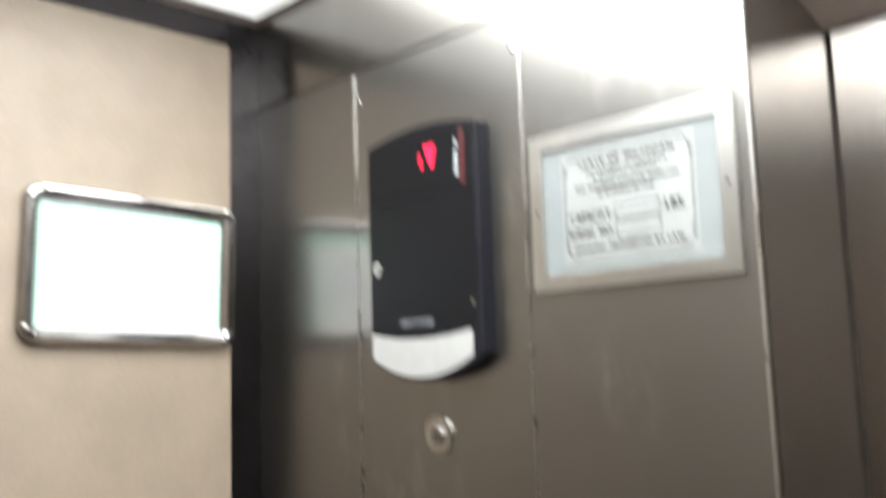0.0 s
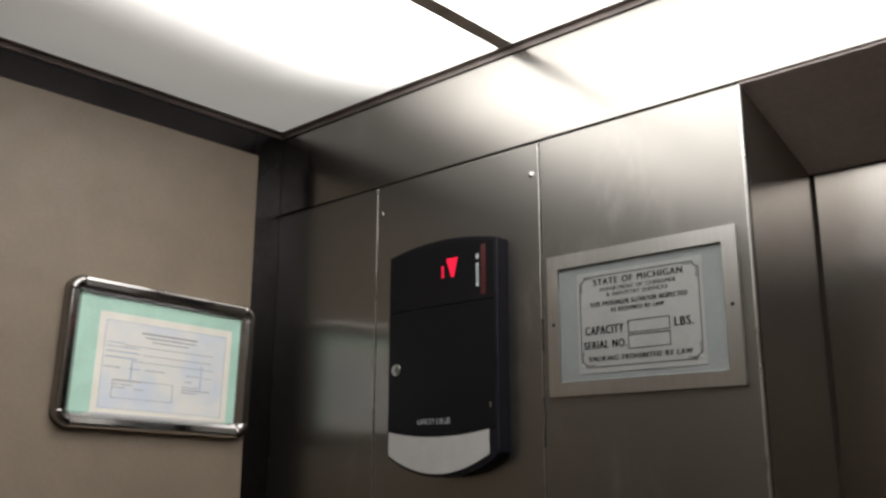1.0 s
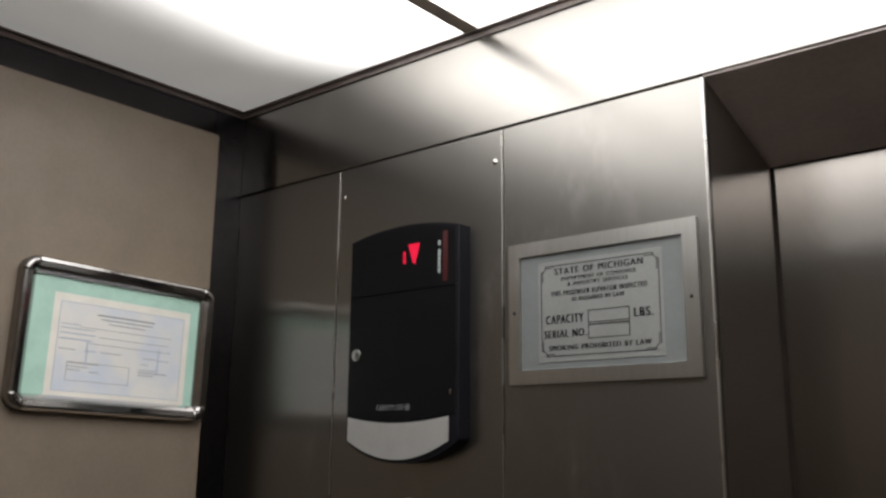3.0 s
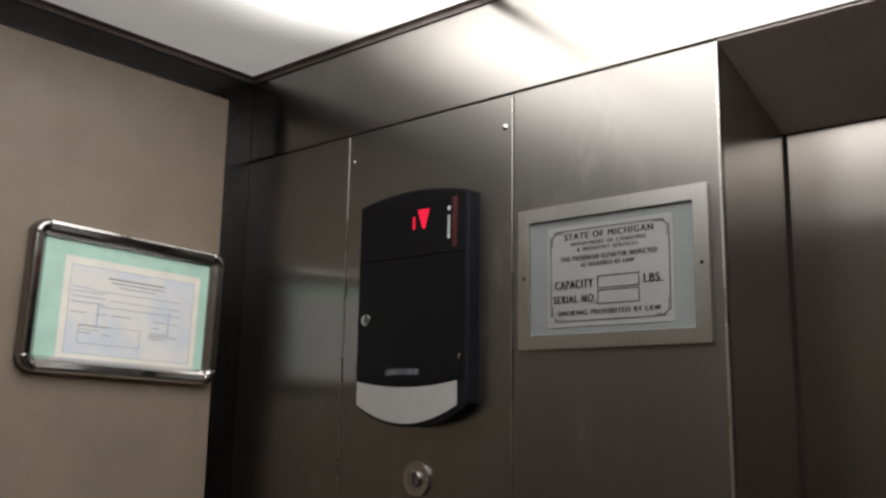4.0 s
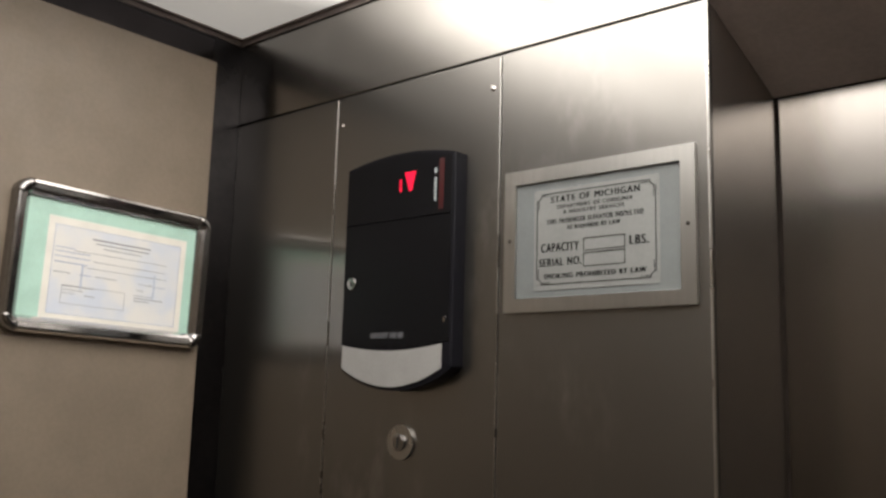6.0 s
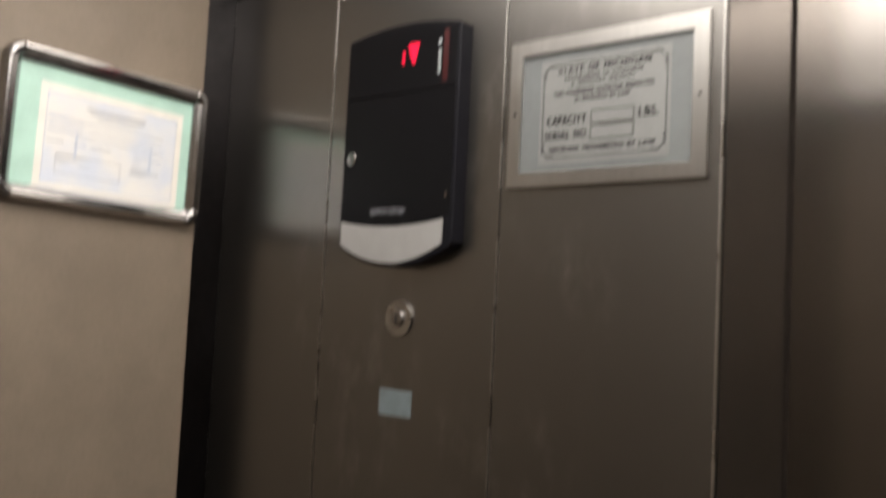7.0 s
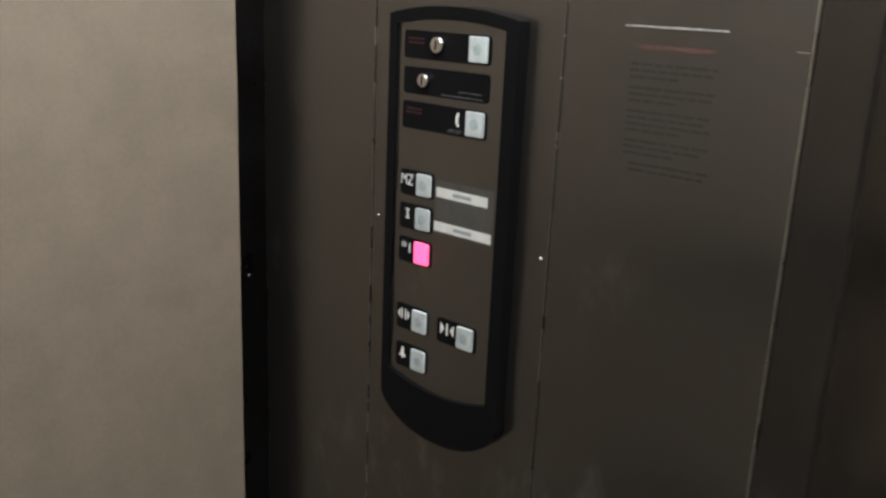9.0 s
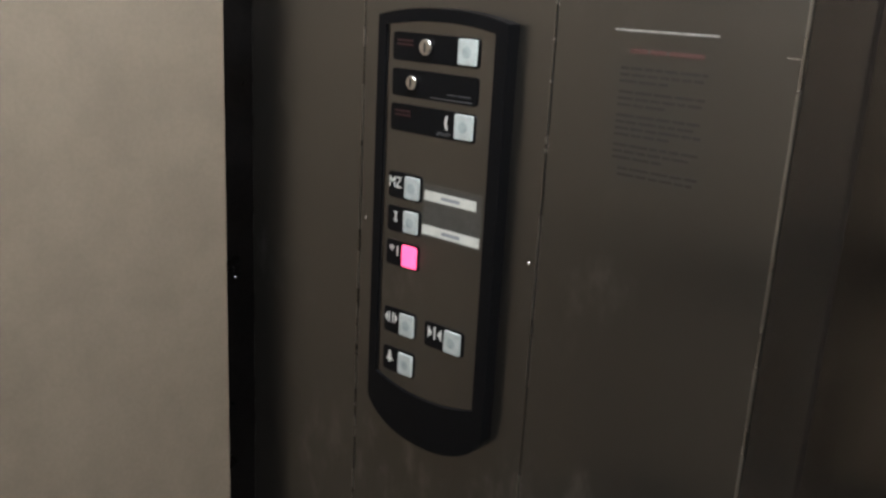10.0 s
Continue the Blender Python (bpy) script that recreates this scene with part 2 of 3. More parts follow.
def arched(x0, x1, z0, z1, up, down, power=2.0, n=24, round_low=1.0):
    """An upright shape whose top bows up and whose bottom bows down."""
    mid, half = (x0 + x1) / 2, (x1 - x0) / 2
    us = [-math.cos(math.pi * i / n) for i in range(n + 1)]
    top = [(mid + half * u, z1 + up * (1 - abs(u) ** power)) for u in reversed(us)]
    low = [(mid + half * u, z0 - down * max(0.0, 1 - abs(u) ** power) ** round_low) for u in us]
    return top + low


def disc(cx, cz, r, back, front, bevel=0.0, n=28):
    return slab([(cx + r * math.cos(2 * math.pi * i / n), cz + r * math.sin(2 * math.pi * i / n)) for i in range(n)], back, front, "y", bevel)


def dome(cx, cz, r, y0, h, n=16):
    bm = bmesh.new()
    bmesh.ops.create_uvsphere(bm, u_segments=n, v_segments=8, radius=1.0)
    bmesh.ops.transform(bm, matrix=Matrix.Translation((cx, y0, cz)) @ Matrix.Diagonal((r, h, r, 1)), verts=bm.verts)
    return bm


def seat(ob, about, factor):
    """Enlarge a fixture about a camera position: it keeps its fit to the view while its body sinks into the wall."""
    m = Matrix.Translation(about) @ Matrix.Scale(factor, 4) @ Matrix.Translation(-Vector(about))
    for o in ob.children_recursive:
        o.data.transform(m)


def lettering(name, body, x0, x1, z0, z1, y, material, parent, bold=0.0, turn=False, space=1.0):
    """Raised print that fills the given field on a surface facing the cab."""
    cu = bpy.data.curves.new("glyphs", "FONT")
    cu.body = body
    cu.space_character, cu.space_word = space, 1.15
    tmp = new("glyphs", cu)
    dg = bpy.context.evaluated_depsgraph_get()
    me = bpy.data.meshes.new_from_object(tmp.evaluated_get(dg))
    bpy.data.objects.remove(tmp)
    bpy.data.curves.remove(cu)
    xs = [v.co.x for v in me.vertices]
    ys = [v.co.y for v in me.vertices]
    ax, bx, ay, by = min(xs), max(xs), min(ys), max(ys)
    for v in me.vertices:
        v.co = Vector((x0 + (v.co.x - ax) / (bx - ax) * (x1 - x0), y, z0 + (v.co.y - ay) / (by - ay) * (z1 - z0)))
    bm = bmesh.new()
    bm.from_mesh(me)
    bpy.data.meshes.remove(me)
    if bold:
        extra = []
        for k, d in enumerate((-bold, bold)):
            b = bm.copy()
            for v in b.verts:
                v.co.x += d
                v.co.y -= 0.00003 * (k + 1)
            extra.append(b)
        bm = merge(bm, *extra)
    return part(name, bm, material, parent)


# ---------------------------------------------------------------- cab shell
floor = link_mesh("floor", box(-0.05, CAB_W + 0.05, -CAB_D - 0.05, 0.26, -0.03, 0.0), FLOOR_MAT)
tagged(floor, "dark vinyl lift cab floor", "floor", kind="structure")


def side_wall(name, sheet, panel, label):
    w = thing(name, (0, 0, 0), label, "wall", kind="structure")
    part("shell", box(*sheet), SHELL, w, "black painted steel shell")
    part("panel", box(*panel, 0.0012), LAMINATE, w, "tan laminate panel")
    return w


SH = 0.017
wall_left = side_wall("wall_left", (-0.05, -SH, -CAB_D - 0.05, 0.03, 0, 2.34), (-SH - 0.001, 0.0, -CAB_D + 0.02, -0.063, 0.10, 2.232),
                      "tan laminate lift wall panel on black steel shell")
side_wall("wall_right", (CAB_W + SH, CAB_W + 0.05, -CAB_D - 0.05, 0.26, 0, 2.34), (CAB_W, CAB_W + SH + 0.001, -CAB_D + 0.06, -0.063, 0.10, 2.232),
          "tan laminate lift wall panel beside the door")
side_wall("wall_back", (-SH, CAB_W + SH, -CAB_D - 0.05, -CAB_D - SH, 0, 2.34), (0.02, CAB_W - 0.02, -CAB_D - SH - 0.001, -CAB_D, 0.10, 2.232),
          "tan laminate lift back wall with a handrail")

part("trim", box(-SH - 0.001, -0.009, -CAB_D + 0.03, -0.064, 2.2335, 2.273, 0.001), TRIM, wall_left, "glossy black trim strip")

# front wall: three steel panels, header, jamb
SEAM1, SEAM2, JAMB, HEAD, DEEP = 0.2275, 0.533, 0.812, 2.1410, 0.20
wall_front = thing("wall_front", (0, 0, 0), "brushed stainless steel front wall of a lift cab", "wall", kind="structure")
part("backing", box(-SH, JAMB - 0.021, 0.0145, 0.03, 0, 2.34), GAP, wall_front)
G = 0.0010


def edge_highlight(ob):
    """Paler steel as a painted highlight on the rounded upright edges of a sheet."""
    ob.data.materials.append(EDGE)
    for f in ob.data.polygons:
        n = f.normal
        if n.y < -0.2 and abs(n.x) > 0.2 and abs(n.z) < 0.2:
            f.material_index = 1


for x0, x1 in ((-SH, SEAM1 - G), (SEAM1 + G, SEAM2 - G)):
    edge_highlight(part("panel", box(x0, x1, 0.0, 0.014, 0.02, HEAD - 0.0003, 0.0009), STEEL, wall_front))
b = box(SEAM2 + G, JAMB, 0.0, 0.009, 0.02, HEAD - 0.0003)
nose = [e for e in b.edges if all(v.co.x > JAMB - 0.001 and v.co.y < 0.001 for v in e.verts)]
bmesh.ops.bevel(b, geom=nose, offset=0.0026, segments=3, affect="EDGES", profile=0.5)
lip_edges = [e for e in b.edges if all(v.co.x < SEAM2 + 0.002 and v.co.y < 0.001 for v in e.verts)]
bmesh.ops.bevel(b, geom=lip_edges, offset=0.0009, segments=2, affect="EDGES", profile=0.5)
edge_highlight(part("panel", b, STEEL, wall_front))
for x in (SEAM1, SEAM2):
    part("joint", box(x - G - 0.0004, x + G + 0.0004, 0.0022, 0.009, 0.02, HEAD - 0.001), GAP, wall_front)
part("jamb", box(JAMB - 0.02, JAMB - 0.0005, 0.0095, DEEP + 0.03, 0.0, HEAD - 0.002), STEEL_JAMB_LIT, wall_front)
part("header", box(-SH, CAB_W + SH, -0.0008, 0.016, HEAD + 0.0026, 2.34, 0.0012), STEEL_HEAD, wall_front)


def soffit(x0, x1):
    """A header underside that slopes down to a rolled lip over the door."""
    prof = [(0.0165, HEAD + 0.0025), (0.002, HEAD + 0.0025), (0.002, HEAD), (0.100, HEAD - 0.0310), (0.190, HEAD - 0.0590), (0.194, HEAD - 0.0600),
            (0.197, HEAD - 0.0590), (0.198, HEAD + 0.02), (0.0165, HEAD + 0.02)]
    bm = bmesh.new()
    ends = [[bm.verts.new((x, y, z)) for y, z in prof] for x in (x0, x1)]
    n = len(prof)
    for i in range(n):
        bm.faces.new((ends[0][i], ends[0][(i + 1) % n], ends[1][(i + 1) % n], ends[1][i]))
    bm.faces.new(ends[0])
    bm.faces.new(ends[1])
    return bm


part("soffit", soffit(JAMB - 0.0003, CAB_W + SH), BROWN, wall_front, "dark brown sloping header underside")
part("transom", box(JAMB - 0.02, CAB_W + SH, 0.1985, 0.26, HEAD + 0.003, HEAD + 0.02), BROWN, wall_front)

door = thing("door_1", (1.27, DEEP, 0), "closed brushed stainless steel lift car door", "door", kind="structure")
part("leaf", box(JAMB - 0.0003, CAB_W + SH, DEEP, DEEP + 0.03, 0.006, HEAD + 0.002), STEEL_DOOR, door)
# thin dark strip added in place of the shaded gap at the jamb
part("gap_strip", box(JAMB - 0.0003, JAMB + 0.0030, DEEP - 0.0010, DEEP - 0.0001, 0.006, HEAD), DOOR_GAP, door)


# ceiling: acrylic sheets in a dark grid
ceiling = thing("ceiling", (CAB_W / 2, -CAB_D / 2, CAB_H), "backlit white acrylic lift ceiling in a dark metal grid", "ceiling", kind="structure")
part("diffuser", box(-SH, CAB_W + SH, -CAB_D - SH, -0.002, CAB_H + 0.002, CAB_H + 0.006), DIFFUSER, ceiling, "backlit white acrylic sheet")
L, T = 0.010, 0.012
grid = [box(-SH, CAB_W + SH, -L - 0.002, -0.0025, CAB_H - 0.002, CAB_H), box(-SH, CAB_W + SH, -0.0045, -0.0025, CAB_H - L, CAB_H - 0.002),
        box(-SH, CAB_W + SH, -CAB_D - SH, -CAB_D - SH + L, CAB_H - 0.002, CAB_H),
        box(-SH, -SH + L, -CAB_D, -L - 0.003, CAB_H - 0.002, CAB_H), box(-SH, -SH + 0.002, -CAB_D, -0.005, CAB_H - L, CAB_H - 0.002),
        box(CAB_W + SH - L, CAB_W + SH, -CAB_D, -L - 0.003, CAB_H - 0.002, CAB_H)]
bars = []
for x in (0.490, CAB_W - 0.490):
    bars.append(box(x - T, x + T, -CAB_D, -L - 0.003, CAB_H - 0.002, CAB_H))
part("grid", merge(*grid), GRID, ceiling, "dark bronze ceiling grid")
part("cross_bar", merge(*bars), TBAR, ceiling, "cross bars with ceiling bloom painted in")
part("roof", box(-0.05, CAB_W + 0.05, -CAB_D - 0.05, 0.26, 2.34, 2.36), GAP, ceiling)

# handrail across the back wall
RAIL0, RAIL1 = 0.02, CAB_W - 0.02
rail = thing("handrail", (CAB_W / 2, -CAB_D, 0.78), "dark metal handrail along the back wall", "handrail")
part("bar", box(RAIL0, RAIL1, -CAB_D + 0.045, -CAB_D + 0.060, 0.725, 0.818, 0.007), RAIL_METAL, rail)
for x in (0.30, CAB_W / 2, CAB_W - 0.30):
    part("bracket", box(x - 0.012, x + 0.012, -CAB_D, -CAB_D + 0.0455, 0.77, 0.80, 0.002), RAIL_METAL, rail)


# ---------------------------------------------------------------- fixings
def screw(cx, cz, r, y=0.0):
    s = thing("screw", (cx, y, cz), "small bright steel security screw in the wall panel", "screw", "panel screws")
    part("head", dome(cx, cz, r, y, r * 0.6, 12), CHROME, s, smooth=True)
    part("slot", box(cx - r * 0.5, cx + r * 0.5, y - r * 0.62, y - r * 0.3, cz - r * 0.12, cz + r * 0.12), GAP, s)
    return s


screw(0.520, 2.098, 0.0042)
screw(0.2385, 2.098, 0.0024)
screw(0.521, 1.079, 0.0026)
screw(0.2385, 1.079, 0.0026)


s = thing("screw", (-SH, -0.035, 0.935), "tiny bright screw in the black corner shell", "screw")
b = bmesh.new()
bmesh.ops.create_uvsphere(b, u_segments=10, v_segments=6, radius=0.0022)
bmesh.ops.translate(b, vec=(-SH, -0.035, 0.935), verts=b.verts)
part("head", b, CHROME, s, smooth=True)
part("scratch", box(0.796, 0.8085, -0.0002, 0.0001, 1.3440, 1.3449), STEEL_BRIGHT, wall_front, "bright scratch at the panel edge")


# ---------------------------------------------------------------- framed certificate on the tan wall
def certificate():
    y0, y1, z0, z1, w = -0.373, -0.064, 1.769, 1.975, 0.022
    c = thing("certificate_frame", (0.0, (y0 + y1) / 2, z0), "chrome snap frame with a certificate on mint green board", "picture frame")
    part("backboard", box(0.0, 0.004, y0 + 0.008, y1 - 0.008, z0 + 0.008, z1 - 0.008), SHELL, c)
    part("mat_board", box(0.004, 0.0055, y0 + 0.009, y1 - 0.009, z0 + 0.009, z1 - 0.009), MAT_GREEN, c, "mint green mat board")

    def rail_bm(u0, u1, upright, flip):
        """A half-round snap rail with an inner lip."""
        prof = [(0.0, 0.0), (0.0, 0.0125), (0.003, 0.0175), (0.006, 0.0185), (0.014, 0.0175), (0.018, 0.0135), (w, 0.0085), (w, 0.0)]
        bm = bmesh.new()
        ends = []
        for u in (u0, u1):
            row = []
            for a, h in prof:
                if upright:
                    row.append(bm.verts.new((h, y1 - a if flip else y0 + a, u)))
                else:
                    row.append(bm.verts.new((h, u, z1 - a if flip else z0 + a)))
            ends.append(row)
        n = len(prof)
        for i in range(n):
            bm.faces.new((ends[0][i], ends[0][(i + 1) % n], ends[1][(i + 1) % n], ends[1][i]))
        bm.faces.new(ends[0])
        bm.faces.new(ends[1])
        return bm
    k = 0.022
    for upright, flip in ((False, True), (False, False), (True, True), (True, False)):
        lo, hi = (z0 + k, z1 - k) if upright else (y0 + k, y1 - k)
        # upright rails take the darker chrome, level rails the brighter one
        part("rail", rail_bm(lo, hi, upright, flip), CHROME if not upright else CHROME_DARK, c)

    def corner_bm(cy, cz, a0):
        """A quarter-round corner cap of the same section."""
        prof = [(k, 0.0), (k, 0.0132), (k - 0.003, 0.0184), (k - 0.006, 0.0195), (k - 0.014, 0.0184), (k - 0.018, 0.0145), (0.0012, 0.0095), (0.0012, 0.0)]
        bm = bmesh.new()
        rows = []
        for i in range(9):
            a = radians(a0 + 90 * i / 8)
            rows.append([bm.verts.new((h, cy + r * math.cos(a), cz + r * math.sin(a))) for r, h in prof])
        for p0, p1 in zip(rows, rows[1:]):
            for i in range(len(prof)):
                j = (i + 1) % len(prof)
                bm.faces.new((p0[i], p0[j], p1[j], p1[i]))
        bm.faces.new(rows[0])
        bm.faces.new(rows[-1])
        return bm
    for cy, cz, a0 in ((y1 - k, z1 - k, 0), (y0 + k, z1 - k, 90), (y0 + k, z0 + k, 180), (y1 - k, z0 + k, 270)):
        part("corner_cap", corner_bm(cy, cz, a0), CHROME_DARK, c, "smoky chrome corner cap", True)
    py0, py1, pz0, pz1 = -0.320, -0.101, 1.789, 1.932
    sheet = part("paper", box(0.0056, 0.0060, py0, py1, pz0, pz1), PAPER_WHITE, c, "printed certificate with unreadable text")
    part("printed_field", box(0.0060, 0.0062, py0 + 0.010, py1 - 0.010, pz0 + 0.009, pz1 - 0.011), PAPER, sheet)

    def bar(a, b, w0, w1, ink):
        part("text_line", box(0.0062, 0.0064, py0 + max(0.0125, a - 0.004), py0 + b - 0.002, pz0 + w0, pz0 + w1), ink, sheet)
    for a, b, v, t, ink in ((0.070, 0.160, 0.118, 0.0028, GREY_INK), (0.076, 0.158, 0.1125, 0.0020, GREY_INK), (0.088, 0.146, 0.107, 0.0016, GREY_INK),
                            (0.018, 0.044, 0.1005, 0.0014, BLUE_INK), (0.046, 0.190, 0.0985, 0.0010, GREY_INK), (0.018, 0.066, 0.0950, 0.0014, BLUE_INK),
                            (0.018, 0.068, 0.0880, 0.0016, BLUE_INK), (0.075, 0.188, 0.0870, 0.0010, GREY_INK), (0.018, 0.064, 0.0800, 0.0018, BLUE_INK),
                            (0.062, 0.192, 0.0770, 0.0010, GREY_INK), (0.018, 0.028, 0.0660, 0.0014, GREY_INK), (0.031, 0.040, 0.0660, 0.0014, GREY_INK),
                            (0.056, 0.072, 0.0660, 0.0014, BLUE_INK), (0.080, 0.110, 0.0660, 0.0014, GREY_INK), (0.148, 0.168, 0.0650, 0.0012, GREY_INK),
                            (0.174, 0.190, 0.0640, 0.0012, BLUE_INK), (0.146, 0.156, 0.0560, 0.0012, GREY_INK), (0.142, 0.170, 0.0480, 0.0012, GREY_INK),
                            (0.142, 0.188, 0.0440, 0.0016, GREY_INK), (0.142, 0.166, 0.0400, 0.0014, GREY_INK), (0.032, 0.078, 0.0480, 0.0014, GREY_INK),
                            (0.032, 0.062, 0.0430, 0.0012, GREY_INK), (0.032, 0.050, 0.0385, 0.0012, GREY_INK), (0.066, 0.080, 0.0375, 0.0012, GREY_INK)):
        bar(a, b, v, v + t * 0.75, ink)
    # address box: a thin ruled rectangle
    rect = ring(rounded(py0 + 0.028, py0 + 0.124, pz0 + 0.024, pz0 + 0.050, 0.0005, 1), rounded(py0 + 0.0286, py0 + 0.1234, pz0 + 0.0246, pz0 + 0.0494, 0.0004, 1), 0.0062, 0.0064, "x")
    part("ruled_box", rect, GREY_INK, sheet)
    edge = ring(rounded(py0 + 0.010, py1 - 0.010, pz0 + 0.009, pz1 - 0.011, 0.0005, 1), rounded(py0 + 0.0106, py1 - 0.0106, pz0 + 0.0096, pz1 - 0.0116, 0.0004, 1), 0.0062, 0.0064, "x")
    part("border_line", edge, BLUE_INK, sheet)
    for u in (0.058, 0.172):
        bar(u, u + 0.0007, 0.046, 0.082, PALE_INK)
    # it hangs a little out of level
    about = Vector((0.0, (y0 + y1) / 2, (z0 + z1) / 2))
    tilt = Matrix.Translation(about) @ Matrix.Rotation(radians(-1.5), 4, "X") @ Matrix.Translation(-about)
    for o in c.children_recursive:
        o.data.transform(tilt)
    return c


certificate()


# ---------------------------------------------------------------- inspection plate in its steel frame
def licence():
    x0, x1, z0, z1 = 0.545, 0.797, 1.805, 1.980
    c = thing("licence_frame", ((x0 + x1) / 2, 0, z0), "satin steel frame with a state elevator inspection plate", "sign")
    rim = ring(rounded(x0, x1, z0, z1, 0.0012, 2), rounded(x0 + 0.0165, x1 - 0.0175, z0 + 0.0165, z1 - 0.0175, 0.0012, 2), 0.0, -0.0055)
    bmesh.ops.bevel(rim, geom=[e for e in rim.edges if all(v.co.y < -0.005 for v in e.verts) and e.calc_face_angle(0) > 0.6], offset=0.0006, segments=1, affect="EDGES")
    part("rim", rim, STEEL_BRIGHT, c, "satin stainless rim")
    part("back_sheet", box(x0 + 0.0145, x1 - 0.0155, -0.0020, 0.0, z0 + 0.0145, z1 - 0.0155), BACK_SHEET, c, "pale blue-grey backing sheet")
    for cx, cz in ((0.788, 1.892), (0.5535, 1.893)):
        part("screw", dome(cx, cz, 0.0024, -0.0055, 0.0011, 12), RAIL_METAL, c, smooth=True)
    px0, px1, pz0, pz1 = 0.588, 0.754, 1.830, 1.952
    plate = part("plate", box(px0, px1, -0.0028, -0.0020, pz0, pz1, 0.0003, 1), PLATE, c, "off-white printed inspection plate")
    y = -0.0032

    def ink(a, b, c0, d):
        part("border_line", box(a, b, y, -0.0028, c0, d), BLACK_INK, plate)
    a, b, lo, hi, n = 0.592, 0.750, 1.8365, 1.9470, 0.008
    t = 0.0010
    # border with hollowed corners and short doubled lines beside them
    ink(a + n, b - n, hi - t, hi)
    ink(a + n, b - n, lo, lo + t)
    ink(a, a + t, lo + n, hi - n)
    ink(b - t, b, lo + n, hi - n)
    for cx, sx in ((a, 1), (b, -1)):
        for cz, sz in ((lo, 1), (hi, -1)):
            turn = [radians(9 * k) for k in range(11)]
            arc = [(cx + sx * n * math.cos(k), cz + sz * n * math.sin(k)) for k in turn]
            arc += [(cx + sx * (n - t) * math.cos(k), cz + sz * (n - t) * math.sin(k)) for k in reversed(turn)]
            part("border_line", slab(arc, -0.0028, y), BLACK_INK, plate)
            p = sorted((cx + sx * 0.0024, cx + sx * 0.0032))
            q = sorted((cz + sz * n, cz + sz * 0.0200))
            ink(p[0], p[1], q[0], q[1])
            p = sorted((cx + sx * n, cx + sx * 0.0190))
            q = sorted((cz + sz * 0.0024, cz + sz * 0.0032))
            ink(p[0], p[1], q[0], q[1])
            part("rivet", dome(cx + sx * 0.0020, cz + sz * 0.0020, 0.0018, -0.0028, 0.0006, 10), PLATE, plate, smooth=True)
    yt = -0.00305
    for words, u0, u1, w, hgt, bold in (("STATE OF MICHIGAN", 0.6125, 0.7300, 1.9350, 0.0078, 0.000435), ("DEPARTMENT OF CONSUMER", 0.6215, 0.7215, 1.9270, 0.0046, 0.000261),
                                        ("& INDUSTRY SERVICES", 0.6300, 0.7105, 1.9200, 0.0046, 0.000261), ("THIS PASSENGER ELEVATOR INSPECTED", 0.6065, 0.7345, 1.9090, 0.0060, 0.000319),
                                        ("AS REQUIRED BY LAW", 0.6350, 0.7055, 1.9000, 0.0060, 0.000333), ("CAPACITY", 0.5990, 0.6510, 1.8755, 0.0105, 0.000478),
                                        ("LBS.", 0.7175, 0.7405, 1.8755, 0.0105, 0.000478), ("SERIAL NO.", 0.5965, 0.6545, 1.8585, 0.0095, 0.000478),
                                        ("SMOKING PROHIBITED BY LAW", 0.6030, 0.7375, 1.8435, 0.0060, 0.000420)):
        lettering("lettering", words, u0, u1, w, w + hgt, yt, BLACK_INK, plate, bold * 1.2, space=1.22)
    for w0, w1 in ((1.8735, 1.8885), (1.8550, 1.8715)):
        part("entry_box", ring(rounded(0.6570, 0.7115, w0, w1, 0.0004, 1), rounded(0.6579, 0.7106, w0 + 0.0009, w1 - 0.0009, 0.0003, 1), -0.0028, y), BLACK_INK, plate)
    return c


licence()


